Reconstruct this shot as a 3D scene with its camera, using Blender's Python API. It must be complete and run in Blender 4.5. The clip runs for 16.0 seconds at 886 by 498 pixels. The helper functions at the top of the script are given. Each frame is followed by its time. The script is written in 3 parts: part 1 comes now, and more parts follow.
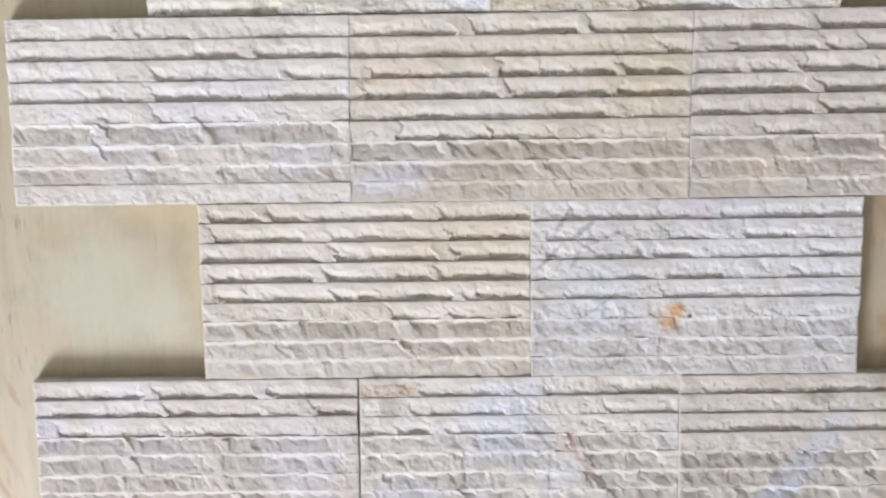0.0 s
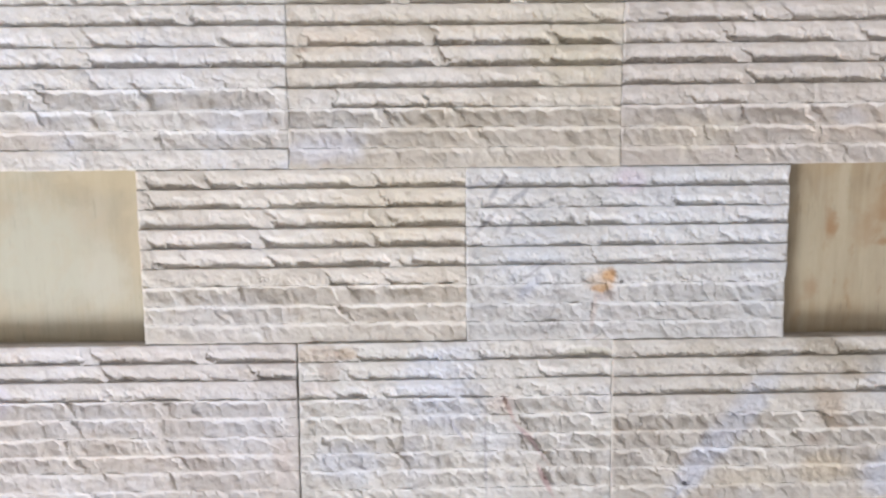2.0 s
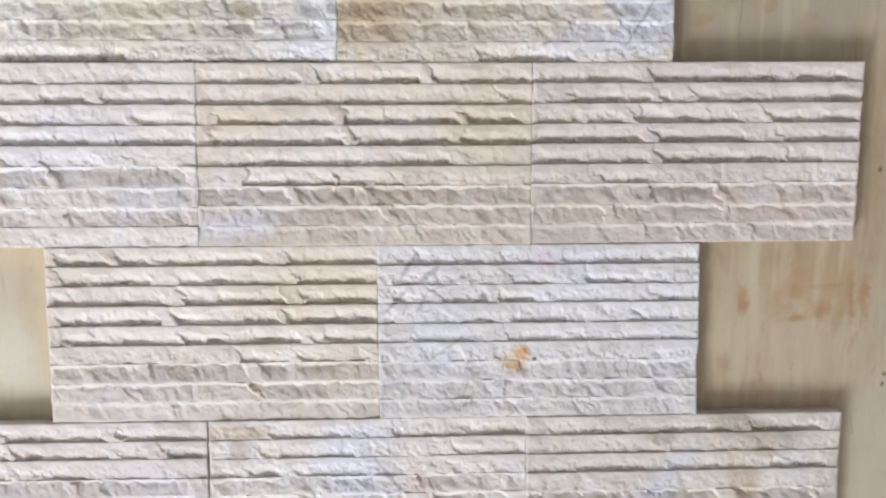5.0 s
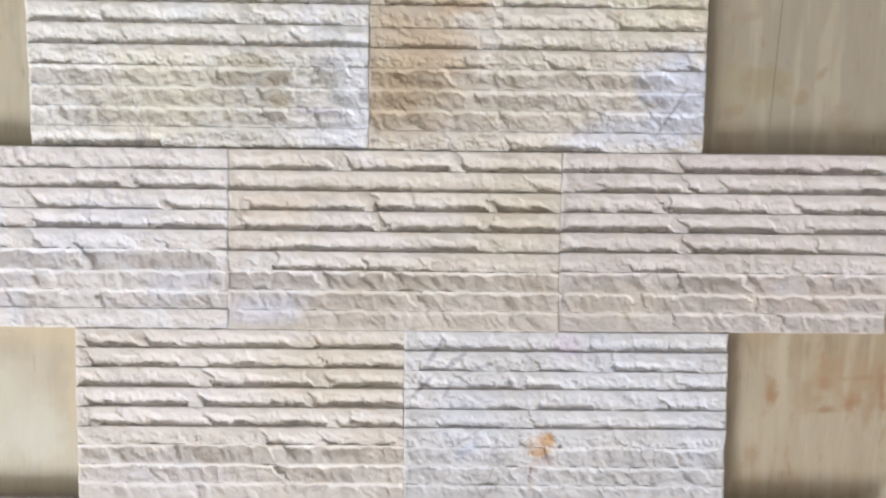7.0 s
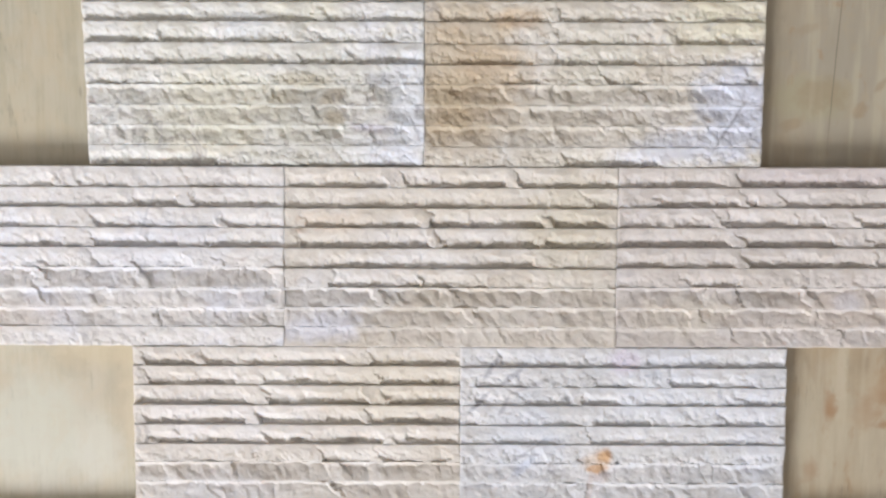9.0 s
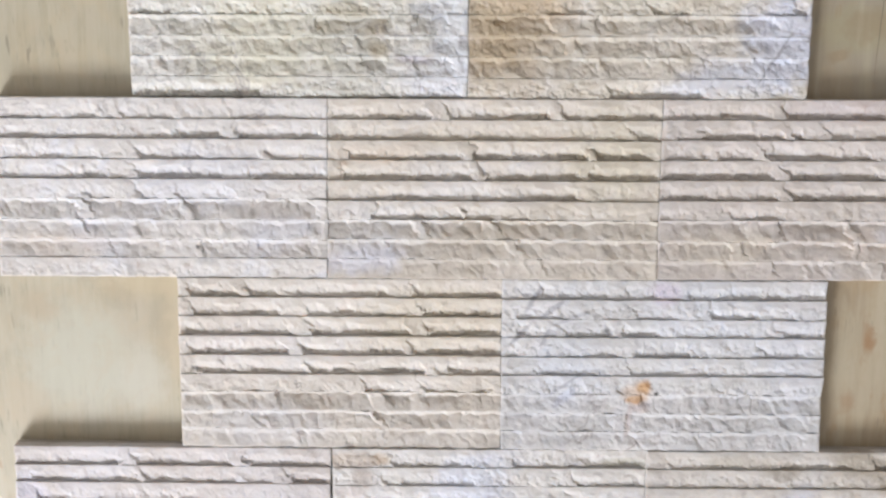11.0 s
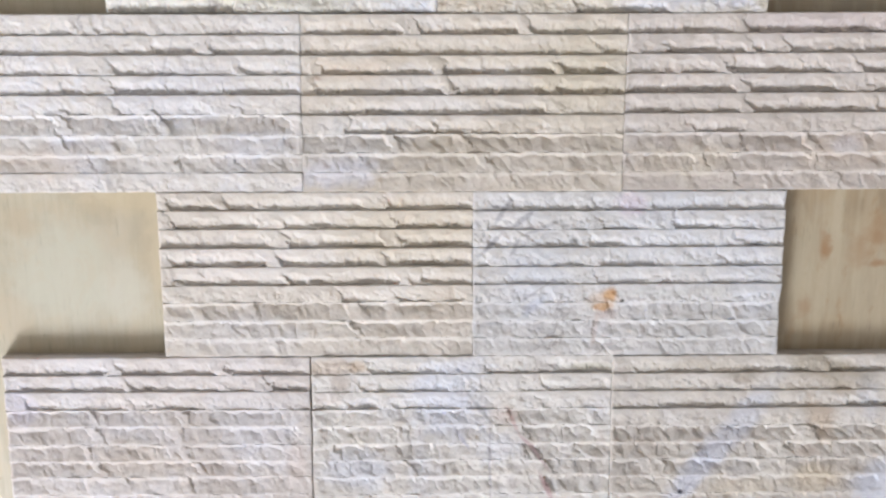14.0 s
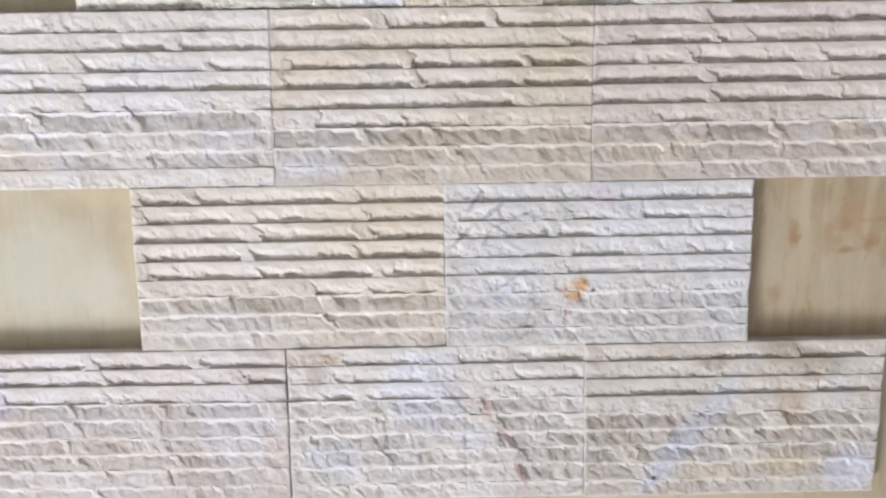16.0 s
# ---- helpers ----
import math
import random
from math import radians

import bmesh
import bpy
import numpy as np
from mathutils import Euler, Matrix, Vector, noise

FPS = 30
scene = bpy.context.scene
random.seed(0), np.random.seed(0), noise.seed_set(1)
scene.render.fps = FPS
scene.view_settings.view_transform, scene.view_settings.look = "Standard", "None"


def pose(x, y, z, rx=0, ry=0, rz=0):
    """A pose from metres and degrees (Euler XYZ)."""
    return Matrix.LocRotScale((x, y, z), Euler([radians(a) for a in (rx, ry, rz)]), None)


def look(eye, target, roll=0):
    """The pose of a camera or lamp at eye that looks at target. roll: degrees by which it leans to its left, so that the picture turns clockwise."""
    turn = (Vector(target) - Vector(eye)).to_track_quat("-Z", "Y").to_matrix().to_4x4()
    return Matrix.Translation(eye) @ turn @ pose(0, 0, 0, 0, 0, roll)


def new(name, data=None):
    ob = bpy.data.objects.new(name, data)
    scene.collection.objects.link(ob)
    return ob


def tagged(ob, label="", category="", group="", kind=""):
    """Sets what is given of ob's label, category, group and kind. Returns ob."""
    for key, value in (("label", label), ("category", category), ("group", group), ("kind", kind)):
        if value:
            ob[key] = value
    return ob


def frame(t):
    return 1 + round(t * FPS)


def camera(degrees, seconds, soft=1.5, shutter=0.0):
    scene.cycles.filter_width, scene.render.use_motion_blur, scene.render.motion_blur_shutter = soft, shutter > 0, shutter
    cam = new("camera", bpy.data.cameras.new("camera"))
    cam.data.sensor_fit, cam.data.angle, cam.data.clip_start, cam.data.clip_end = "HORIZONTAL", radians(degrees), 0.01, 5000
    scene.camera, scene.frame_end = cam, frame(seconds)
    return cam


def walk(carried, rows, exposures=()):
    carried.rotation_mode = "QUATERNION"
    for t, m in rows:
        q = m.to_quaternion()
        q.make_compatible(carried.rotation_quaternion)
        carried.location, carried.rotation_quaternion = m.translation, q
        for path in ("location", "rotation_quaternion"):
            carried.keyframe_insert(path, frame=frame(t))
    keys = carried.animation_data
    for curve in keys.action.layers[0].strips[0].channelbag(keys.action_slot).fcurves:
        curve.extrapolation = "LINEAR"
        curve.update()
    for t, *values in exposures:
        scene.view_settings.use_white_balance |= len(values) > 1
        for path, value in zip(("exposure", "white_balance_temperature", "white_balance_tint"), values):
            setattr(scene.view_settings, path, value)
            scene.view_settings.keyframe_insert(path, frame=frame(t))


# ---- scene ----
cam = camera(48.0, 16.0, soft=2.5)
PATH = [
    (0, -0.04600, 0.08648, 0.59799, -11.126, 0.508, -0.784),
    (0.5, -0.05329, 0.07116, 0.60418, -10.959, 0.573, -0.405),
    (1, -0.04317, 0.07366, 0.60628, -12.678, 1.057, -0.270),
    (1.5, -0.03188, 0.07908, 0.60874, -12.585, 0.014, -0.552),
    (2, -0.02495, 0.07890, 0.60951, -12.163, -1.094, -0.391),
    (2.5, -0.01400, 0.08136, 0.61100, -12.578, -1.811, -0.186),
    (3, -0.00549, 0.08407, 0.61030, -12.110, -2.280, -0.183),
    (3.5, 0.00135, 0.08328, 0.61179, -11.487, -2.649, -0.258),
    (4, 0.01086, 0.08365, 0.60936, -10.675, -2.594, -0.190),
    (6.5, 0.01768, 0.12585, 0.60589, -8.145, -1.366, 0.485),
    (7, 0.01330, 0.12752, 0.60463, -7.419, -0.804, 0.723),
    (7.5, 0.01565, 0.12445, 0.60383, -6.660, -0.053, 0.485),
    (8, 0.01001, 0.13198, 0.60159, -6.565, -0.581, -0.148),
    (8.5, 0.00323, 0.13443, 0.60131, -6.714, -0.513, -0.252),
    (9, -0.00766, 0.13567, 0.60190, -7.296, 0.337, 0.187),
    (11.5, -0.02993, 0.12634, 0.60678, -11.334, 0.799, 0.233),
    (12, -0.03118, 0.12340, 0.60996, -11.992, 0.710, 0.129),
    (12.5, -0.03264, 0.12494, 0.61337, -12.844, 0.484, 0.130),
    (13, -0.03082, 0.12392, 0.61924, -13.514, 0.274, 0.142),
    (13.5, -0.02746, 0.12099, 0.62280, -13.725, -0.034, -0.000),
    (14, -0.02357, 0.11812, 0.62632, -14.163, -0.432, -0.108),
    (14.5, -0.01813, 0.11602, 0.62965, -14.595, -0.735, -0.177),
    (15, -0.01230, 0.11468, 0.63236, -14.746, -0.632, -0.395),
    (15.5, -0.00949, 0.11843, 0.63295, -15.107, -0.621, -0.453),
    (16, -0.00656, 0.11946, 0.63252, -14.624, -0.687, -0.746),
]
EXPOSURES = [(0.0, 0.0), (4.0, 0.02), (6.5, 0.08), (9.0, 0.08), (11.5, 0.03), (16.0, 0.02)]
walk(cam, [(t, pose(x, y, z, rx, ry, rz)) for t, x, y, z, rx, ry, rz in PATH], EXPOSURES)

# ---- light: one window, low in the south wall, and the sky behind it ----
world = bpy.data.worlds.new("sky")
scene.world = world
world.use_nodes = True
sky = world.node_tree.nodes.new("ShaderNodeTexSky")
sky.sky_type, sky.sun_disc = "NISHITA", False
sky.sun_elevation, sky.sun_rotation = radians(50), radians(200)
world.node_tree.nodes["Background"].inputs["Strength"].default_value = 0.08
world.node_tree.links.new(sky.outputs["Color"], world.node_tree.nodes["Background"].inputs["Color"])

WIN_X0, WIN_X1, WIN_Z0, WIN_Z1, WALL_S = -2.75, -1.3, 1.5, 3.0, -3.0
lamp = bpy.data.lights.new("window_daylight", "AREA")
lamp.shape, lamp.size, lamp.size_y = "RECTANGLE", WIN_X1 - WIN_X0 - 0.04, WIN_Z1 - WIN_Z0 - 0.04
lamp.energy, lamp.color = 237.0, (0.91, 0.925, 1.0)
lamp_ob = new("window_daylight", lamp)
lamp_ob.matrix_world = look(((WIN_X0 + WIN_X1) / 2, WALL_S - 0.05, (WIN_Z0 + WIN_Z1) / 2), (0.0, 0.0, 0.0))


# ---- materials ----
class Nodes:
    """A short hand for node trees."""

    def __init__(self, name):
        self.mat = bpy.data.materials.new(name)
        self.mat.use_nodes = True
        self.tree = self.mat.node_tree
        self.out = self.tree.nodes["Principled BSDF"]
        self.co = self.add("ShaderNodeTexCoord").outputs["Object"]

    def add(self, kind, **inputs):
        node = self.tree.nodes.new(kind)
        for key, value in inputs.items():
            self.put(node.inputs[key.replace("_", " ")], value)
        return node

    def put(self, socket, value):
        if isinstance(value, bpy.types.NodeSocket):
            self.tree.links.new(value, socket)
        elif isinstance(value, tuple) and len(value) == 3 and socket.type == "RGBA":
            socket.default_value = (*value, 1.0)
        else:
            socket.default_value = value

    def scaled(self, sx, sy, sz, turn=0.0, at=(0, 0, 0), vector=None):
        """Coordinates round the place at, turned and divided by sx, sy, sz."""
        node = self.add("ShaderNodeMapping", Vector=vector or self.co)
        node.vector_type = "TEXTURE"
        node.inputs["Location"].default_value = at
        node.inputs["Rotation"].default_value = (0, 0, radians(turn))
        node.inputs["Scale"].default_value = (sx, sy, sz)
        return node.outputs["Vector"]

    def noise(self, vector, scale, detail=4.0, rough=0.55, distort=0.0):
        return self.add("ShaderNodeTexNoise", Vector=vector, Scale=scale, Detail=detail, Roughness=rough, Distortion=distort).outputs["Fac"]

    def ramp(self, value, low, high, to_low=0.0, to_high=1.0):
        node = self.add("ShaderNodeMapRange", Value=value)
        node.interpolation_type = "SMOOTHSTEP"
        for key, v in zip(("From Min", "From Max", "To Min", "To Max"), (low, high, to_low, to_high)):
            self.put(node.inputs[key], v)
        return node.outputs["Result"]

    def math(self, kind, a, b=0.5):
        node = self.add("ShaderNodeMath")
        node.operation = kind
        self.put(node.inputs[0], a)
        self.put(node.inputs[1], b)
        return node.outputs[0]

    def mix(self, factor, a, b, kind="MIX"):
        node = self.add("ShaderNodeMix")
        node.data_type, node.blend_type = "RGBA", kind
        self.put(node.inputs[0], factor)
        self.put(node.inputs[6], a)
        self.put(node.inputs[7], b)
        return node.outputs[2]

    def blob(self, colour, at, size, tint, strength, turn=0.0, wobble=0.5, grain=90.0, soft=0.38):
        """Mixes an uneven patch of tint into colour, round at, with half axes size."""
        warp = self.add("ShaderNodeVectorMath", Vector=self.add("ShaderNodeTexNoise", Vector=self.co, Scale=grain * 0.5, Detail=3.0).outputs["Color"])
        warp.operation = "MULTIPLY_ADD"
        bend = min(0.008, 0.6 * max(size), 2.0 * min(size))
        warp.inputs[1].default_value = (bend, bend, 0)
        warp.inputs[2].default_value = (-0.5 * bend, -0.5 * bend, 0)
        moved = self.add("ShaderNodeVectorMath", Vector=warp.outputs[0])
        moved.operation = "ADD"
        self.put(moved.inputs[1], self.co)
        v = self.scaled(size[0], size[1], 1.0, turn, (at[0], at[1], 0), moved.outputs[0])
        flat = self.add("ShaderNodeVectorMath", Vector=v)
        flat.operation = "MULTIPLY"
        flat.inputs[1].default_value = (1, 1, 0)
        length = self.add("ShaderNodeVectorMath", Vector=flat.outputs[0])
        length.operation = "LENGTH"
        uneven = self.math("MULTIPLY_ADD", self.noise(self.co, grain, 4.0, 0.6), 2 * wobble)
        far = self.math("SUBTRACT", self.math("ADD", length.outputs["Value"], uneven), wobble)
        # the 0.5 that MULTIPLY_ADD adds by default is taken off again here
        return self.mix(self.ramp(self.math("SUBTRACT", far, 0.5), soft, 1.1, strength, 0.0), colour, tint)

    def bump(self, height, strength, distance, normal=None):
        node = self.add("ShaderNodeBump", Height=height, Strength=strength, Distance=distance)
        if normal is not None:
            self.put(node.inputs["Normal"], normal)
        return node.outputs["Normal"]


def stone(name, light, dark, cool, cool_amount, seed, patches=(), vein=0.35, smudged=0.3):
    """Rough split marble: light and dark mottling, cool cloudy zones, thin grey veins and its own patches."""
    n = Nodes(name)
    shifted = n.add("ShaderNodeVectorMath", Vector=n.co)
    shifted.operation = "ADD"
    shifted.inputs[1].default_value = (seed * 1.7, seed * 0.9, seed * 0.31)
    at = shifted.outputs[0]
    colour = n.mix(n.ramp(n.noise(at, 24, 5, 0.6, 0.6), 0.36, 0.66), light, dark)
    colour = n.mix(n.ramp(n.noise(at, 11, 4, 0.6, 1.2), 0.5, 0.68, 0.0, cool_amount), colour, cool)
    smudge = n.mix(0.55, dark, (0.40, 0.37, 0.31))
    colour = n.mix(n.ramp(n.noise(at, 62, 4, 0.6, 1.4), 0.53, 0.74, 0.0, smudged), colour, smudge)
    for p in patches:
        colour = n.blob(colour, *p)
    lines = n.math("ABSOLUTE", n.math("SUBTRACT", n.noise(at, 13, 5, 0.62, 0.9), 0.5))
    thin = n.ramp(lines, 0.0, 0.012, vein, 0.0)
    gate = n.ramp(n.noise(at, 9, 2, 0.5), 0.5, 0.62)
    colour = n.mix(n.math("MULTIPLY", thin, gate), colour, (0.30, 0.27, 0.27))
    fine = n.noise(at, 420, 6, 0.7)
    colour = n.mix(n.ramp(fine, 0.3, 0.72, 0.06, 0.0), colour, (0.42, 0.37, 0.32))
    dust = n.ramp(n.noise(at, 150, 5, 0.65), 0.55, 0.75, 0.0, 0.22)
    colour = n.mix(dust, colour, (0.88, 0.85, 0.80))
    n.put(n.out.inputs["Base Color"], colour)
    n.put(n.out.inputs["Roughness"], n.ramp(fine, 0.3, 0.7, 0.62, 0.85))
    n.put(n.out.inputs["Specular IOR Level"], 0.3)
    n.put(n.out.inputs["Subsurface Weight"], 0.6)
    n.put(n.out.inputs["Subsurface Scale"], 0.0028)
    n.out.inputs["Subsurface Radius"].default_value = (1.0, 0.85, 0.7)
    first = n.bump(n.noise(at, 230, 4, 0.6, 0.4), 0.4, 0.0011)
    n.put(n.out.inputs["Normal"], n.bump(n.noise(at, 700, 4, 0.65), 0.25, 0.0003, first))
    return n.mat


def sealed_wood(name, light, dark, rubbed, warm, spots=0.0, tone=(1.0, 1.0, 1.0)):
    """Pale plywood, thinly sealed: long fine grain along y, dull brown smears, rubbed patches, and some sheen and
    bounce light put into the colour.
    """
    n = Nodes(name)
    long = n.scaled(1.0, 9.0, 1.0)
    colour = n.mix(n.ramp(n.noise(long, 45, 5, 0.6, 0.4), 0.32, 0.7), light, dark)
    colour = n.mix(n.ramp(n.noise(n.co, 9, 3, 0.5, 0.5), 0.45, 0.7, 0.0, 0.55), colour, rubbed)
    colour = n.mix(n.ramp(n.noise(long, 330, 4, 0.65), 0.50, 0.72, 0.0, 0.35), colour, tuple(0.70 * c for c in dark))
    colour = n.mix(n.ramp(n.noise(n.scaled(1.0, 4.0, 1.0), 210, 3, 0.5), 0.60, 0.72, 0.0, 0.3), colour, tuple(0.55 * c for c in dark))
    colour = n.mix(n.ramp(n.noise(n.co, 24, 5, 0.65, 1.0), 0.46, 0.66, 0.0, 0.75), colour, warm)
    colour = n.mix(n.ramp(n.noise(n.scaled(1.0, 3.0, 1.0), 75, 5, 0.65, 0.6), 0.46, 0.68, 0.0, 0.55), colour, tuple(0.85 * c for c in dark))
    colour = n.mix(n.ramp(n.noise(n.scaled(1.0, 12.0, 1.0), 140, 3, 0.6, 0.3), 0.50, 0.68, 0.0, 0.3), colour, tuple(0.80 * c for c in dark))
    colour = n.mix(n.ramp(n.noise(n.scaled(1.0, 16.0, 1.0), 170, 3, 0.55), 0.44, 0.64, 0.0, 0.25), colour, tuple(min(1.0, 1.12 * c) for c in rubbed))
    flecks = n.math("MULTIPLY", n.ramp(n.noise(n.scaled(1.0, 7.0, 1.0), 330, 2, 0.5), 0.60, 0.70), n.ramp(n.noise(n.co, 30, 3, 0.6), 0.46, 0.60, 0.0, 0.6))
    colour = n.mix(flecks, colour, tuple(0.42 * c for c in dark))
    colour = n.blob(colour, (0.25, 0.165), (0.10, 0.09), (0.335, 0.303, 0.235), 0.8, 0, 0.3, 40)
    colour = n.blob(colour, (0.26, -0.06), (0.075, 0.05), (0.465, 0.405, 0.295), 0.55, 0, 0.5, 40)
    colour = n.blob(colour, (0.208, 0.150), (0.03, 0.018), (0.36, 0.325, 0.20), 0.6, 0, 0.5, 60)
    colour = n.blob(colour, (-0.265, -0.055), (0.05, 0.045), (0.60, 0.595, 0.495), 0.75, 0, 0.6, 50)
    # first two: warm bounce light off the stone edges, painted in; the rest mottling
    for x, y, a, b, tint, s in ((-0.220, -0.006, 0.040, 0.014, (0.60, 0.50, 0.33), 0.7), (-0.206, -0.036, 0.010, 0.040, (0.58, 0.49, 0.34), 0.6), (-0.226, -0.066, 0.018, 0.026, (0.63, 0.61, 0.52), 0.65),
                                (-0.290, -0.020, 0.014, 0.012, (0.52, 0.42, 0.29), 0.6), (-0.228, -0.028, 0.020, 0.018, (0.53, 0.46, 0.35), 0.55), (-0.305, -0.085, 0.02, 0.02, (0.58, 0.49, 0.36), 0.5),
                                (0.3015, -0.036, 0.0013, 0.026, (0.56, 0.50, 0.39), 0.6), (0.276, -0.040, 0.0012, 0.020, (0.53, 0.47, 0.36), 0.5), (0.235, -0.02, 0.004, 0.03, (0.50, 0.44, 0.33), 0.5)):
        colour = n.blob(colour, (x, y), (a, b), tint, s, 0, 0.5, 80)
    # window sheen put into the colour: paler below the tiles, darker at the right margin
    colour = n.blob(colour, (0.12, -0.245), (0.24, 0.035), (0.50, 0.44, 0.335), 0.9, 0, 0.3, 40)
    colour = n.blob(colour, (0.345, -0.02), (0.035, 0.30), (0.32, 0.295, 0.22), 0.6, 0, 0.3, 40)
    colour = n.blob(colour, (0.317, -0.15), (0.032, 0.085), (0.47, 0.44, 0.345), 0.75, 0, 0.4, 40)
    colour = n.blob(colour, (0.280, -0.030), (0.034, 0.022), (0.37, 0.25, 0.14), 0.6, 0, 0.9, 110)
    freckles = n.ramp(n.noise(n.scaled(1.0, 2.2, 1.0), 120, 4, 0.6, 0.5), 0.58, 0.72, 0.0, spots)
    colour = n.mix(freckles, colour, (0.34, 0.22, 0.11))
    streaks = n.ramp(n.noise(n.scaled(1.0, 10.0, 1.0), 95, 3, 0.5), 0.50, 0.64, 0.0, 0.8 * spots)
    colour = n.mix(streaks, colour, (0.50, 0.45, 0.335))
    rust, brown = (0.33, 0.20, 0.10), (0.28, 0.20, 0.11)
    for x, y, a, b, turn, s in ((0.229, -0.039, 0.004, 0.013, 4, 0.5), (0.252, -0.044, 0.009, 0.013, 0, 0.2), (0.264, -0.032, 0.006, 0.007, 0, 0.3),
                                (0.265, -0.050, 0.007, 0.003, 0, 0.45), (0.281, -0.046, 0.006, 0.008, 0, 0.5), (0.300, -0.038, 0.003, 0.020, 2, 0.5),
                                (0.308, -0.036, 0.003, 0.018, 2, 0.55), (0.284, -0.030, 0.014, 0.002, 0, 0.25), (0.219, -0.080, 0.006, 0.008, 0, 0.25),
                                (0.262, -0.022, 0.003, 0.012, 0, 0.2), (0.292, -0.052, 0.005, 0.012, 0, 0.25)):
        colour = n.blob(colour, (x, y), (1.2 * a, 1.2 * b), rust, min(1.0, 2.1 * s), turn, 0.8, 130, 0.15)
    colour = n.blob(colour, (-0.338, -0.165), (0.016, 0.045), (0.60, 0.45, 0.30), 0.4, 16, 0.3, 120)
    for x, y, a, b, turn, s in ((-0.326, -0.122, 0.003, 0.013, 22, 0.5), (-0.350, -0.180, 0.002, 0.026, 26, 0.42), (-0.343, -0.176, 0.0024, 0.030, 26, 0.45),
                                (-0.335, -0.160, 0.003, 0.026, 24, 0.25), (-0.338, -0.194, 0.0022, 0.0022, 0, 0.6), (-0.332, -0.193, 0.002, 0.002, 0, 0.5),
                                (-0.342, -0.207, 0.006, 0.006, 0, 0.5), (-0.327, -0.203, 0.006, 0.0016, 20, 0.55), (-0.346, -0.2125, 0.008, 0.0014, 24, 0.5)):
        colour = n.blob(colour, (x, y), (a, b), (0.44, 0.27, 0.15), min(1.0, 1.5 * s), turn, 0.6, 200, 0.4)
    for x, y, a, b, turn, s in ((-0.308, -0.030, 0.0012, 0.006, 8, 0.5), (0.215, 0.152, 0.020, 0.012, 0, 0.25), (0.238, 0.143, 0.004, 0.007, -35, 0.3),
                                (0.250, 0.158, 0.003, 0.007, -35, 0.3), (0.197, 0.135, 0.010, 0.004, 20, 0.28), (0.205, 0.190, 0.012, 0.004, 14, 0.18),
                                (0.262, 0.132, 0.010, 0.012, 30, 0.25), (-0.255, 0.0, 0.012, 0.012, 0, 0.28), (-0.24, -0.016, 0.014, 0.012, 0, 0.32),
                                (-0.214, -0.030, 0.008, 0.03, 0, 0.22), (-0.232, -0.200, 0.02, 0.012, 0, 0.15)):
        colour = n.blob(colour, (x, y), (a, b), brown, (1.7 if x > 0 else 0.6) * s, turn, 0.8, 130)
    colour = n.blob(colour, (0.2222, 0.175), (0.00035, 0.055), (0.10, 0.08, 0.05), 0.7, -3, 0.25, 300, 0.8)
    for x, y, r in ((0.3125, 0.044, 0.0015), (0.3245, -0.088, 0.0012), (0.3235, -0.0945, 0.0013), (0.321, 0.018, 0.0009)):
        colour = n.blob(colour, (x, y), (r, 1.4 * r), (0.06, 0.07, 0.04), 0.85, 0, 0.5, 500, 0.7)
    colour = n.mix(n.ramp(n.noise(n.scaled(1.0, 1.6, 1.0), 70, 6, 0.7, 1.2), 0.48, 0.68, 0.0, 0.35), colour, warm)
    colour = n.mix(1.0, colour, tone, "MULTIPLY")
    n.put(n.out.inputs["Base Color"], colour)
    n.put(n.out.inputs["Roughness"], n.ramp(n.noise(long, 60, 4, 0.6), 0.3, 0.7, 0.46, 0.58))
    n.put(n.out.inputs["Specular IOR Level"], 1.0)
    n.put(n.out.inputs["Normal"], n.bump(n.noise(long, 380, 4, 0.6), 0.25, 0.0003))
    return n.mat


def plain(name, light, dark, scale, rough):
    n = Nodes(name)
    n.put(n.out.inputs["Base Color"], n.mix(n.ramp(n.noise(n.co, scale, 5, 0.6), 0.35, 0.7), light, dark))
    n.put(n.out.inputs["Roughness"], rough)
    n.put(n.out.inputs["Normal"], n.bump(n.noise(n.co, scale * 30, 3, 0.6), 0.2, 0.001))
    return n.mat


PALE_WOOD = sealed_wood("pale_plywood", (0.565, 0.51, 0.385), (0.50, 0.44, 0.315), (0.565, 0.54, 0.455), (0.57, 0.48, 0.335), 0.0, (0.82, 0.81, 0.755))
# darker than PALE_WOOD: weaker light on the right is put into the colour
DIMMED_WOOD = sealed_wood("dimmed_plywood", (0.42, 0.345, 0.235), (0.325, 0.25, 0.155), (0.41, 0.355, 0.265), (0.405, 0.315, 0.195), 0.55, (0.95, 0.94, 0.91))
PLASTER = plain("wall_plaster", (0.70, 0.675, 0.64), (0.65, 0.625, 0.59), 3, 0.85)
CONCRETE = plain("floor_concrete", (0.46, 0.45, 0.44), (0.38, 0.37, 0.36), 5, 0.75)
# sawn stone, darker than the faces: the sides' shade is put into the colour
SHADED_SAWN = plain("shaded_sawn_edge", (0.44, 0.40, 0.35), (0.36, 0.32, 0.27), 60, 0.85)

COOL, TAN, ORANGE = (0.66, 0.665, 0.71), (0.49, 0.41, 0.30), (0.50, 0.24, 0.05)
YELLOW, GREY, VEIN = (0.64, 0.60, 0.42), (0.42, 0.42, 0.44), (0.30, 0.30, 0.33)


# ---- meshes ----
def mesh_of(name, verts, faces, material, smooth=False):
    me = bpy.data.meshes.new(name)
    me.from_pydata(verts, [], faces)
    me.materials.append(material)
    if smooth:
        me.shade_smooth()
    me.update()
    return me


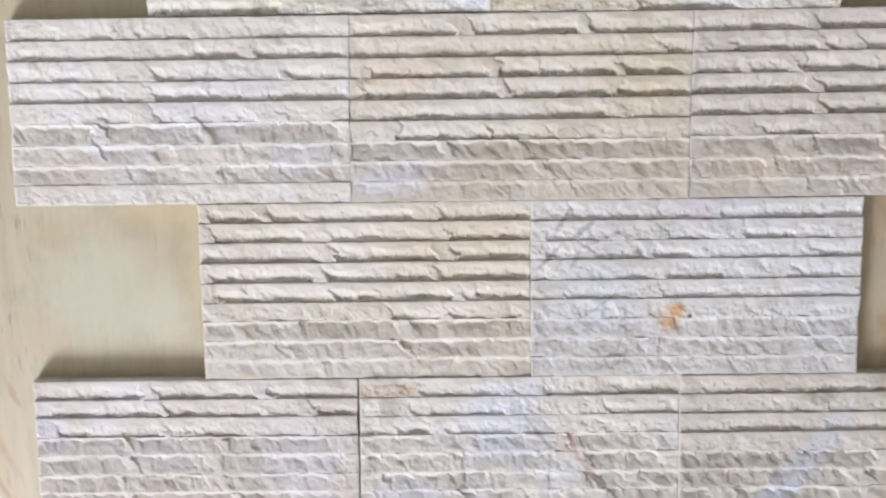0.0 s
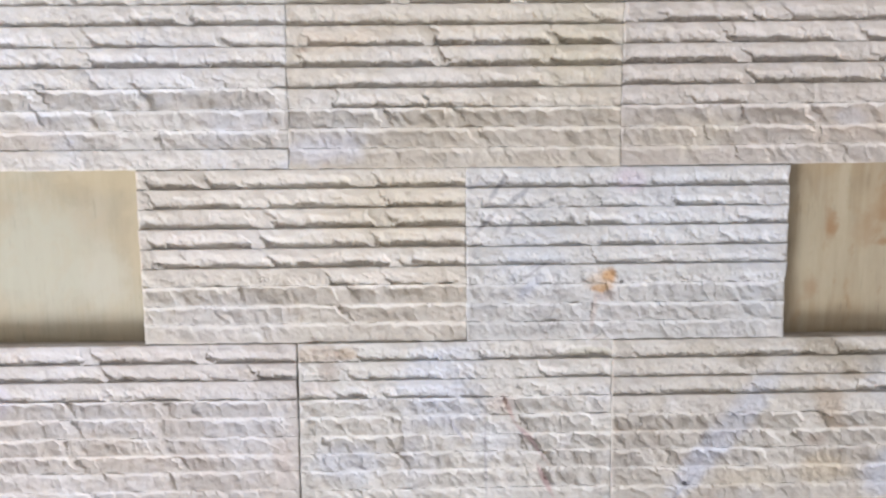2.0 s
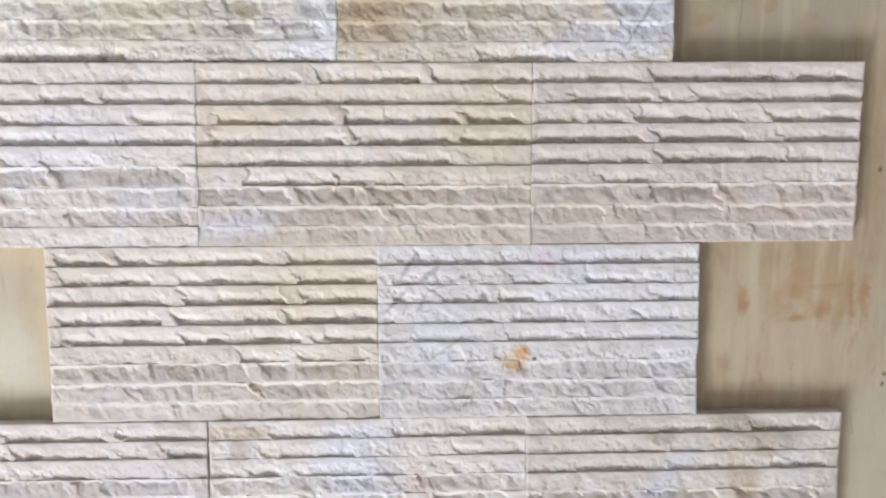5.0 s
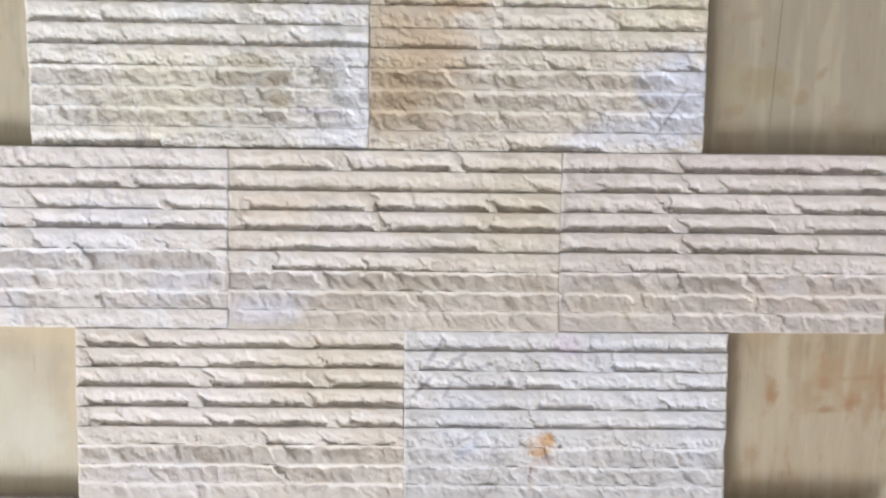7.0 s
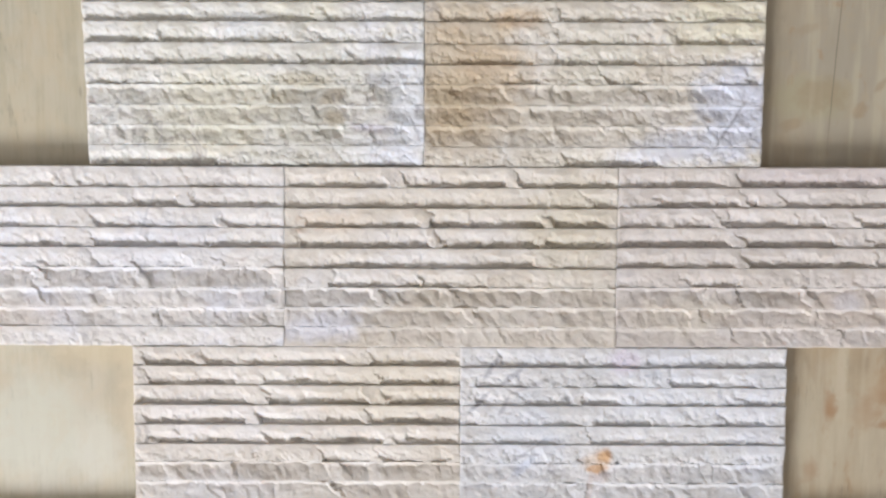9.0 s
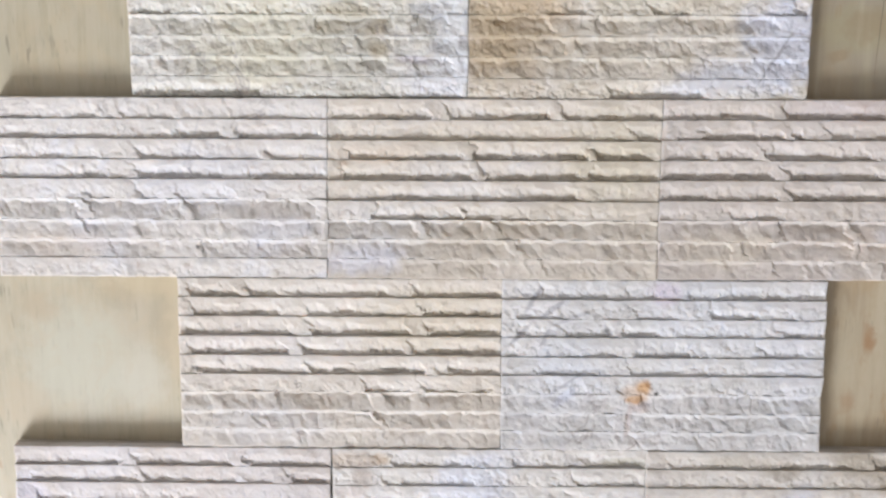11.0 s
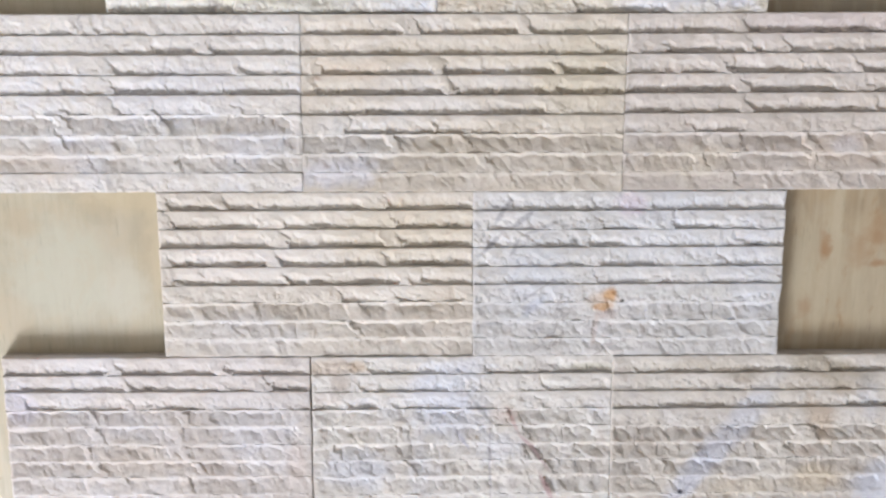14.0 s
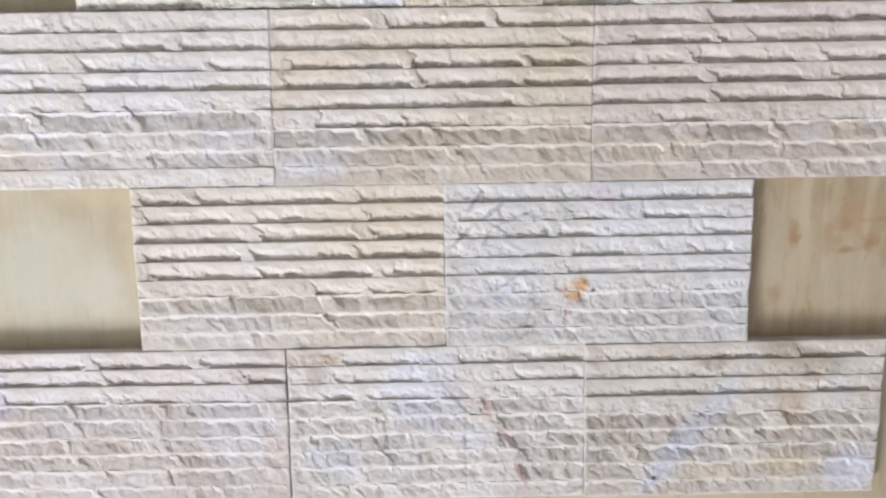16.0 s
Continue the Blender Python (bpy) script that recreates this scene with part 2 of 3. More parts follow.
def part(name, bm, material, parent, label="", smooth=False):
    """Links a bmesh as one mesh object under a thing or a part."""
    me = bpy.data.meshes.new(name)
    bmesh.ops.recalc_face_normals(bm, faces=bm.faces)
    bm.to_mesh(me)
    bm.free()
    me.materials.append(material)
    if smooth:
        me.shade_smooth()
    ob = new(name, me)
    ob.parent = parent
    if label:
        tagged(ob, label)
    return ob


def box(x0, x1, y0, y1, z0, z1, bevel=0.0):
    bm = bmesh.new()
    bmesh.ops.create_cube(bm, size=1.0, matrix=Matrix.LocRotScale(((x0 + x1) / 2, (y0 + y1) / 2, (z0 + z1) / 2), None, (x1 - x0, y1 - y0, z1 - z0)))
    if bevel:
        bmesh.ops.bevel(bm, geom=bm.edges[:], offset=bevel, segments=2, affect="EDGES")
    return bm


# ---- the room, which closes the place: floor, walls with one window, ceiling ----
FLOOR_Z, CEIL_Z, X0, X1, Y1 = -0.018, 3.3, -3.0, 3.0, 3.0
tagged(part("floor", box(X0, X1, WALL_S, Y1, FLOOR_Z - 0.1, FLOOR_Z), CONCRETE, None), "grey concrete floor under the wooden boards", "floor", kind="structure")
tagged(part("ceiling", box(X0 - 0.15, X1 + 0.15, WALL_S - 0.15, Y1 + 0.15, CEIL_Z, CEIL_Z + 0.1), PLASTER, None), "plain pale plastered ceiling", "ceiling", kind="structure")
for wall_name, b in (("wall_north", (X0 - 0.15, X1 + 0.15, Y1, Y1 + 0.15)), ("wall_west", (X0 - 0.15, X0, WALL_S, Y1)), ("wall_east", (X1, X1 + 0.15, WALL_S, Y1))):
    tagged(part(wall_name, box(*b, FLOOR_Z - 0.1, CEIL_Z), PLASTER, None), "plain pale plastered wall", "wall", kind="structure")
bm = bmesh.new()
for b in ((X0 - 0.15, WIN_X0, FLOOR_Z - 0.1, CEIL_Z), (WIN_X1, X1 + 0.15, FLOOR_Z - 0.1, CEIL_Z), (WIN_X0, WIN_X1, FLOOR_Z - 0.1, WIN_Z0), (WIN_X0, WIN_X1, WIN_Z1, CEIL_Z)):
    bmesh.ops.create_cube(bm, size=1.0, matrix=Matrix.LocRotScale(((b[0] + b[1]) / 2, WALL_S - 0.075, (b[2] + b[3]) / 2), None, (b[1] - b[0], 0.15, b[3] - b[2])))
tagged(part("wall_south", bm, PLASTER, None), "plain pale plastered wall with an open window", "wall", kind="structure")

# ---- the boards that the tiles lie on ----
def wooden_board(x0, x1, y0, y1, material, label):
    thing = tagged(new("wooden_board"), label, "board", "boards under the tiles")
    part("panel", box(x0, x1, y0, y1, -0.018, 0.0, 0.0008), material, thing)
    return thing


SEAM = -0.052
wooden_board(-0.95, SEAM - 0.0003, -0.62, 0.62, PALE_WOOD, "pale sealed plywood board with orange smears under stone tiles")
wooden_board(SEAM + 0.0003, 1.15, -0.62, 0.62, DIMMED_WOOD, "plywood board coloured darker as if less lit, with rusty marks, under stone tiles")

# ---- split-face stone tiles ----
RES_X, RES_Y = 470, 24


def lattice(x, y, seed):
    """Smooth noise between -1 and 1 on arrays of coordinates."""
    xi, yi = np.floor(x).astype(np.int64), np.floor(y).astype(np.int64)
    fx, fy = x - xi, y - yi
    fx, fy = fx * fx * (3 - 2 * fx), fy * fy * (3 - 2 * fy)

    def value(i, j):
        h = (i * 374761393 + j * 668265263 + seed * 2246822519) & 0xFFFFFFFF
        h = ((h ^ (h >> 13)) * 1274126177) & 0xFFFFFFFF
        return ((h ^ (h >> 16)) & 0xFFFF) / 32767.5 - 1.0

    low = value(xi, yi) * (1 - fx) + value(xi + 1, yi) * fx
    high = value(xi, yi + 1) * (1 - fx) + value(xi + 1, yi + 1) * fx
    return low * (1 - fy) + high * fy


def fractal(x, y, seed, octaves=4, gain=0.55):
    total, amount = np.zeros(np.broadcast(x, y).shape), 1.0
    for k in range(octaves):
        total += amount * lattice(x * 2**k + 17.3 * k, y * 2**k + 5.1 * k, seed + k)
        amount *= gain
    return total


def flakes(x, seed, narrow, wide):
    """Cuts x into flakes of uneven width: the place across each flake, from -1 to 1, and one random number a flake."""
    rng = np.random.RandomState(seed % 100000)
    edges = np.cumsum(rng.uniform(narrow, wide, 90)) - 0.03
    k = np.clip(np.searchsorted(edges, x), 1, len(edges) - 1)
    across = 2 * (x - edges[k - 1]) / (edges[k] - edges[k - 1]) - 1
    return np.clip(across, -1, 1), rng.uniform(-1, 1, 91)[k]


def smooth01(v):
    v = np.clip(v, 0, 1)
    return v * v * (3 - 2 * v)


def ridge_heights(x, u, kind, breaks, depth, seed, rugged=1.0, scallop=0.45):
    """Height of one chiselled ridge below its saw line, in metres. u runs from 0 at the top edge to 1 at the lower edge.
    kind f: whole at the top edge, broken away towards the lower edge; g: whole at the lower edge, broken away under the top edge."""
    rng = random.Random(seed)
    wave = fractal(x * 60, u * 1.3, seed + 11, 4, 0.6)
    jag = fractal(x * 190, u * 2.6, seed + 19, 3, 0.6)
    # breaks between long flakes run aslant across the ridge; whole stone stands where little is broken away
    span = x.max()
    amount, scar = np.full_like(x, breaks[0][1]), np.zeros_like(x)
    for (_, before), (b, after) in zip(breaks, breaks[1:]):
        slant = x - (u - 0.5) * rng.uniform(0.002, 0.010) + 0.0024 * jag + 0.0014 * wave - b * span
        wide = 0.0022 + 0.004 * max(0.0, 0.5 - abs(after - before))
        edge = smooth01(slant / wide + 0.5)
        amount = amount * (1 - edge) + edge * after
        if after - before > 0.35:
            scar -= 0.0008 * (after - before) * np.exp(-(((slant - 0.0012) / 0.0014) ** 2)) * rng.uniform(0.3, 1.0)
    whole = smooth01((0.45 - amount) / 0.4)
    lumps = x - (u - 0.5) * (0.0045 + 0.006 * wave) + 0.0014 * jag
    amount = amount * (1 + 0.16 * wave)
    across, chance = flakes(lumps, seed + 23, *((0.006, 0.020) if kind == "f" else (0.0055, 0.021)))
    facet = 1.3 * across * (1 - across**4) * chance * 0.0004
    if kind == "g":
        facet = facet + (0.00008 + 0.00010 * scallop) * np.abs(across) ** 3 * (0.6 + 0.4 * chance)
    crease = 0.5 - np.abs(lattice(lumps * 105, u * 1.1 + 7.7, seed + 37))
    crease = crease + 0.5 * (0.5 - np.abs(lattice(lumps * 240, u * 2.0 + 1.7, seed + 38)))
    streak = fractal(lumps * 230, u * 1.4, seed + 41, 2, 0.6)
    lump = fractal(x * 150 + 40, u * 2.4, seed + 61, 2, 0.5)
    grit = fractal(x * 300 + 9, u * 4.2, seed + 67, 3, 0.62)
    amount = amount * (1 - 0.5 * np.exp(-((x / 0.0035) ** 2)) - 0.5 * np.exp(-(((x - x.max()) / 0.0035) ** 2)))
    if kind == "f":
        late = np.clip(0.24 + 0.17 * wave + 0.10 * chance, 0.02, 0.55)
        slope = np.clip((u - late) / (0.78 - late), 0, 1)
        h = -0.77 * depth * amount * (0.9 + 0.22 * wave + 0.12 * jag) * (0.10 * u + 0.90 * slope**1.1 * (1 + 0.14 * jag)) - 0.0003 * u
        h = h + facet * (0.55 + 0.5 * whole) + 0.00020 * crease + 0.00014 * streak + rugged**2 * (0.00016 * lump + 0.00028 * grit * (0.15 + 0.85 * smooth01(slope * 1.6))) + scar
    else:
        hollow = np.sqrt(np.clip(1 - across**2, 0, 1))
        valley = np.clip(0.16 + 0.27 * scallop - 0.36 * hollow * (0.75 + 0.25 * chance) * scallop + (0.05 + 0.06 * scallop) * wave + 0.05 * jag + 0.14 * whole, 0.03, 0.6)
        rise = np.clip((u - valley) / (1.0 - valley), 0, 1)
        back = smooth01((valley - u) / np.maximum(valley, 0.05))
        h = -depth * (0.12 + 0.88 * amount) * ((1 - rise**0.9) - 0.68 * back)
        flute = 0.4 + 0.6 * np.clip(amount, 0, 1)
        h = h + facet * (0.45 + 1.05 * scallop) * (1 - 0.5 * rise) + flute * (0.00032 * crease + 0.00036 * streak) + rugged**2 * (0.00022 * lump + 0.00013 * grit) + 0.6 * scar
    h = h + 0.00025 * rugged**2 * wave
    return np.minimum(h, 0.0003)


def ridge_mesh(material, w, y_top, y_low, z_low, z_top, kind, breaks, depth, seed, ends, tilt, rugged, scallop):
    """One ridge across a tile: its broken top, two sawn sides and two ends. ends: how far the left and right end reach in or out."""
    s, u = np.meshgrid(np.linspace(0, 1, RES_X), np.linspace(0, 1, RES_Y) ** 0.92)
    x = (s - 0.5) * w
    z = z_top + ridge_heights(x + w / 2, u, kind, breaks, depth, seed, rugged, scallop) + tilt * (s - 0.5)
    # sawn edges are chipped a little
    chip_top = 0.00022 * np.clip(fractal(x * 210, 0 * x + seed, seed + 71, 3), 0, 1)
    chip_low = 0.00030 * np.clip(fractal(x * 240, 0 * x + seed, seed + 83, 3), 0, 1)
    y = (y_top - chip_top) * (1 - u) + (y_low + chip_low) * u
    wob_l = 0.0002 * fractal(y * 60, 0 * y + 3.0, seed // 40 + 91, 3)
    wob_r = 0.0004 * fractal(y * 40, 0 * y + 9.0, seed // 40 + 97, 3)
    x = x + (ends[0] + wob_l) * np.clip(1 - s * 25, 0, 1) + (ends[1] + wob_r) * np.clip(1 - (1 - s) * 25, 0, 1)
    # end edges are rounded off
    z = z - 0.0003 * (np.clip(1 - s * 110, 0, 1) + np.clip(1 - (1 - s) * 110, 0, 1)) ** 2
    z = np.maximum(z, z_low + 0.0006)
    top = np.stack([x, y, z], -1).reshape(-1, 3)
    ring = list(range(RES_X)) + [r * RES_X + RES_X - 1 for r in range(1, RES_Y)] + list(range((RES_Y - 1) * RES_X + RES_X - 2, (RES_Y - 1) * RES_X - 1, -1)) + [r * RES_X for r in range(RES_Y - 2, 0, -1)]
    base = top[ring].copy()
    base[:, 2] = z_low - 0.001
    n = len(top)
    quads = [(r * RES_X + c, (r + 1) * RES_X + c, (r + 1) * RES_X + c + 1, r * RES_X + c + 1) for r in range(RES_Y - 1) for c in range(RES_X - 1)]
    m = len(ring)
    sides = [(ring[k], ring[(k + 1) % m], n + (k + 1) % m, n + k) for k in range(m)]
    me = mesh_of("ridge", np.vstack([top, base]).tolist(), quads + sides, material)
    flags = np.ones(len(me.polygons), dtype=bool)
    flags[len(quads):] = False
    me.polygons.foreach_set("use_smooth", flags)
    me.update()
    return me


def stone_tile(at, size, turn, material, rows, label, seed, top=0.0117, tilt=0.0, lean=(0.0, 0.0), rugged=1.0, scallop=0.7):
    """A tile of nine ridges on a sawn slab. rows: what ridge() gives, from the top edge down."""
    w, h = size
    thing = tagged(new("stone_tile"), label, "tile", "split-face stone tiles")
    thing.matrix_world = pose(at[0], at[1], 0, 0, 0, turn)
    z_low = top - 0.0054
    rng = random.Random(seed)
    part("slab", box(-w / 2 + 0.0002, w / 2 - 0.0002, -h / 2 + 0.0003, h / 2 - 0.0003, 0, z_low, 0.0004), SHADED_SAWN, thing)
    cuts = [h / 2 - h * k / len(rows) + (rng.uniform(-0.0005, 0.0005) if 0 < k < len(rows) else 0) for k in range(len(rows) + 1)]
    for k, (kind, depth, breaks) in enumerate(rows):
        mid = (k + 0.5) / len(rows)
        ends = (lean[0] * (mid - 0.5), lean[1] * (mid - 0.5))
        me = ridge_mesh(material, w, cuts[k], cuts[k + 1] + (0.0001 if kind == "f" else 0.00005), z_low, top + rng.uniform(-0.0004, 0.0004), kind, breaks, depth / 1000, seed * 40 + k, ends, tilt, rugged, scallop)
        ob = new("ridge", me)
        ob.parent = thing
    return thing


def ridge(kind, depth, *along):
    """One ridge: its kind, its depth in mm, and along it, in turn, a share of the width and how much is broken away from there on."""
    return kind, depth, tuple(zip(along[::2], along[1::2]))


F = "f"
G = "g"
A_ROWS_1 = [
    ridge(F, 4, 0, .8, .3, .2, .34, .8, .7, .3, .74, .7),
    ridge(F, 4, 0, .8, .31, .25, .36, .6, .57, .95, .66, .15, .71, .5),
    ridge(F, 4.2, 0, .9, .19, .3, .22, .8, .60, .05, .68, .5, .90, .1),
    ridge(F, 4.2, 0, .9, .25, .4, .28, .8, .58, .15, .63, .5, .78, 1, .92, .7),
    ridge(F, 3.6, 0, .8, .2, .3, .3, .6, .36, .2, .42, .5, .58, .1, .7, .4),
    ridge(G, 3.6, 0, .6, .3, .4, .5, .2, .56, .95, .77, .25, .84, 1, .93, .2),
    ridge(G, 3.4, 0, .4, .35, .6, .45, .8, .64, .25, .68, .8, .78, .4, .9, .6),
    ridge(G, 3.4, 0, .2, .1, .6, .5, .5, .7, 1, .76, .4, .85, 1, .95, .1),
    ridge(F, 4.6, 0, 1, .38, .1, .45, .2, .8, .3),
]
A_ROWS_2 = [
    ridge(F, 3.8, 0, .6, .4, .2, .44, .7, .8, .4),
    ridge(F, 3.6, 0, .2, .05, .65, .35, .1, .40, .6, .7, .3, .8, .6),
    ridge(F, 3.6, 0, .25, .34, .1, .38, .6, .63, .3, .73, .75, .95, .1),
    ridge(F, 3.4, 0, .3, .1, .7, .3, .1, .38, .9, .47, .3, .52, .7, .6, .15, .82, .6, .95, .1),
    ridge(F, 3.4, 0, .2, .05, .5, .28, .9, .33, .1, .52, .95, .64, .1, .95, .7),
    ridge(G, 3.6, 0, .3, .03, .6, .09, 1.1, .25, .35, .38, .8, .48, .5, .65, .9, .9, .05),
    ridge(G, 3.4, 0, .8, .28, .25, .33, .8, .65, .4, .69, .8, .9, .5),
    ridge(G, 3.2, 0, .8, .28, .9, .38, .3, .41, .7, .65, .4, .69, .8),
    ridge(F, 4.4, 0, .15, .41, 1.1, .62, .6, .69, .1),
]
B_ROWS_1 = [
    ridge(F, 3, 0, .4, .22, .7, .31, .2, .38, .45, .53, .15, .65, .45, .9, .3),
    ridge(F, 3.4, 0, .5, .31, .2, .40, .45, .56, .8, .68, .1, .74, .7, .95, .5),
    ridge(F, 3.4, 0, .6, .29, .2, .43, .9, .60, .45, .79, .1, .82, .6),
    ridge(F, 3.8, 0, .5, .27, .8, .33, .2, .41, 1.05, .57, .3, .585, .9, .68, .3, .76, .8),
    ridge(F, 3.4, 0, .2, .265, .6, .35, .1, .42, .6, .475, .2, .55, .6, .70, .1, .79, .6, .85, .3),
    ridge(G, 4, 0, .9, .24, .05, .275, .85, .565, .1, .585, .9, .625, 1.05, .955, .05),
    ridge(G, 3, 0, .4, .27, .9, .33, .7, .48, .3, .68, .5, .95, .9),
    ridge(G, 3, 0, .6, .27, .3, .33, .75, .50, .1, .615, .9, .66, .7, .96, .2),
    ridge(F, 3, 0, .1, .33, .4, .37, .1, .56, .35),
]
B_ROWS_2 = [
    ridge(F, 4.2, 0, .8, .30, .02, .35, 1, .66, .05, .70, .8),
    ridge(F, 4.2, 0, .75, .3, .5, .36, .65, .77, .35, .9, .9),
    ridge(F, 4.4, 0, .2, .06, .65, .40, .02, .44, 1, .77, .05, .80, 1, .95, .4),
    ridge(F, 4.6, 0, .3, .05, .85, .43, .02, .455, 1, .76, .3, .80, .95),
    ridge(F, 4.2, 0, .5, .12, .75, .44, .85, .6, 1, .75, .15, .80, .45, .9, .2),
    ridge(F, 3.8, 0, .1, .14, .9, .39, .02, .41, .9, .6, .3, .65, .6, .75, .05, .78, .25),
    ridge(G, 4, 0, 1, .06, .75, .27, .05, .31, .8, .48, .3, .52, .75),
    ridge(G, 3.2, 0, .3, .1, .6, .16, .4, .18, .7, .55, .1, .59, .8),
    ridge(G, 2.6, 0, .5, .06, .2, .33, .5, .55, .15, .66, .5),
]
B_ROWS_3 = [
    ridge(F, 4.6, 0, .7, .3, .15, .35, 1, .75, .7, .8, .95),
    ridge(F, 4, 0, .05, .06, .3, .12, .75, .35, .2, .38, .7, .42, .2, .48, .75, .9, 1),
    ridge(F, 4.4, 0, .8, .25, .05, .30, .6, .33, 1, .6, .3, .68, .05, .71, .85),
    ridge(F, 4.4, 0, .95, .33, .02, .37, .85, .65, .2, .75, .65),
    ridge(F, 4.2, 0, .85, .18, .65, .35, .02, .38, 1, .75, .1, .77, .75, .88, .3, .95, .1),
    ridge(F, 3.4, 0, .35, .08, .1, .2, .8, .36, .3, .4, .15, .72, .4, .95, .2),
    ridge(G, 4, 0, .6, .11, .8, .27, .35, .37, 1.1, .57, .25, .6, .85),
    ridge(G, 3.2, 0, .75, .22, .05, .26, .85, .58, .05, .6, .75),
    ridge(G, 2.8, 0, .3, .3, .05, .35, .8, .64, .05, .68, .7),
]
C_ROWS_1 = [
    ridge(F, 3.7, 0, .15, .03, .75, .17, .05, .21, .75, .30, .2, .33, .5, .37, .75, .65, .15, .72, .9),
    ridge(F, 3.9, 0, .15, .03, .85, .3, .2, .39, .55, .5, .9, .56, .65, .72, .4, .75, 1.2, .79, .95),
    ridge(F, 3.7, 0, 1.1, .03, .85, .33, .05, .40, 1, .70, .02, .76, 1.1, .83, .95),
    ridge(F, 4, 0, .15, .03, .6, .08, .95, .22, 1.05, .33, .02, .38, 1.1, .44, .75, .58, 1.05, .68, .3, .72, 1.15),
    ridge(F, 3.9, 0, .15, .03, .3, .05, .85, .3, .6, .38, .05, .40, 1, .75, .05, .79, .35, .85, .9),
    ridge(F, 3.2, 0, .1, .15, .45, .32, .05, .36, .6, .44, .1, .57, .7, .7, .2, .75, .7, .95, .2),
    ridge(G, 4.2, 0, .5, .13, .75, .24, .4, .3, 1, .59, .2, .65, .9, .9, .75),
    ridge(G, 3.4, 0, .4, .09, .65, .25, .7, .6, .05, .62, .9, .88, .55),
    ridge(G, 2.6, 0, .3, .34, .02, .37, .45, .72, .55),
]
C_ROWS_2 = [
    ridge(F, 2.7, 0, .2, .05, .5, .12, .9, .32, .4, .38, .8, .46, .25, .57, .6, .7, 1, .8, .8),
    ridge(F, 2.3, 0, .2, .05, .7, .18, .2, .4, .7, .52, .15, .64, 1.1, .78, .65, .9, .15),
    ridge(F, 2.3, 0, .2, .05, .8, .1, .3, .17, .8, .3, .2, .38, 1.1, .48, .65, .66, .5, .85, .95),
    ridge(F, 2.3, 0, .8, .05, .15, .28, .4, .42, 1, .58, .25, .7, .15, .8, .95, .93, .3),
    ridge(F, 2, 0, .3, .1, .8, .2, .4, .34, .1, .4, .6, .6, .9, .65, .4, .72, .6, .9, .2),
    ridge(F, 2, 0, .3, .14, .6, .25, .1, .36, .6, .44, .1, .67, .6, .9, .1),
    ridge(G, 2.8, 0, .4, .13, .3, .35, .05, .45, .5, .6, .8),
    ridge(G, 2.8, 0, .8, .13, .5, .36, .05, .4, .7, .6, .3, .62, .65, .95, .2),
    ridge(G, 2.4, 0, .5, .08, .15, .12, .35, .38, .6, .40, .4, .62, .55, .95, .2),
]
D_ROWS_1 = [
    ridge(F, 3.6, 0, .85, .33, .05, .37, .9, .68, .05, .73, .8, .88, .65),
    ridge(F, 3.4, 0, .9, .09, .8, .38, .05, .41, .75, .5, .65, .68, .2, .72, .45, .8, .05, .87, .85),
    ridge(F, 3.2, 0, .15, .06, .85, .38, .15, .41, .6, .47, .85, .62, .5, .82, .15, .86, .35),
    ridge(G, 3.6, 0, .8, .27, .15, .29, .95, .42, .8, .56, .05, .6, .65, .92, .05),
    ridge(G, 3.4, 0, .75, .27, .05, .3, .75, .53, .15, .58, .5, .65, .65, .96, .15),
    ridge(G, 3.4, 0, .7, .24, .15, .26, .85, .52, .2, .6, .55, .92, .05),
    ridge(G, 3.4, 0, .75, .28, .15, .31, .75, .61, .05, .63, .8, .8, .4, .92, .2),
    ridge(G, 3, 0, .65, .08, .2, .4, .45, .57, .1, .6, .7, .92, .15),
    ridge(G, 2.6, 0, .5, .33, .05, .36, .6, .63, .35),
]
D_ROWS_2 = [
    ridge(F, 3, 0, .1, .19, .5, .27, .65, .45, .05, .58, .65, .78, 1),
    ridge(F, 3, 0, .1, .15, .65, .38, .45, .45, .1, .77, .65, .95, 1),
    ridge(F, 2.8, 0, .75, .12, 1, .2, .25, .26, .65, .45, .3, .6, .05, .75, .5, .9, .3),
    ridge(G, 3.4, 0, .5, .12, .65, .22, .35, .28, .55, .52, .2, .66, 1, .82, .85, .9, .6),
    ridge(G, 3.6, 0, .75, .09, .6, .28, .05, .31, .45, .45, .55, .62, .05, .72, 1, .94, .15),
    ridge(G, 3.6, 0, .15, .08, .75, .29, 1, .39, .4, .6, .05, .72, 1, .82, .5, .88, 1),
    ridge(G, 3.6, 0, .15, .08, .65, .24, .25, .34, .75, .5, .5, .55, .25, .8, 1.1),
    ridge(G, 3.2, 0, .5, .12, .4, .38, .5, .48, .8, .6, .25, .8, 1),
    ridge(G, 2.6, 0, .2, .2, .45, .6, .15, .8, .45),
]
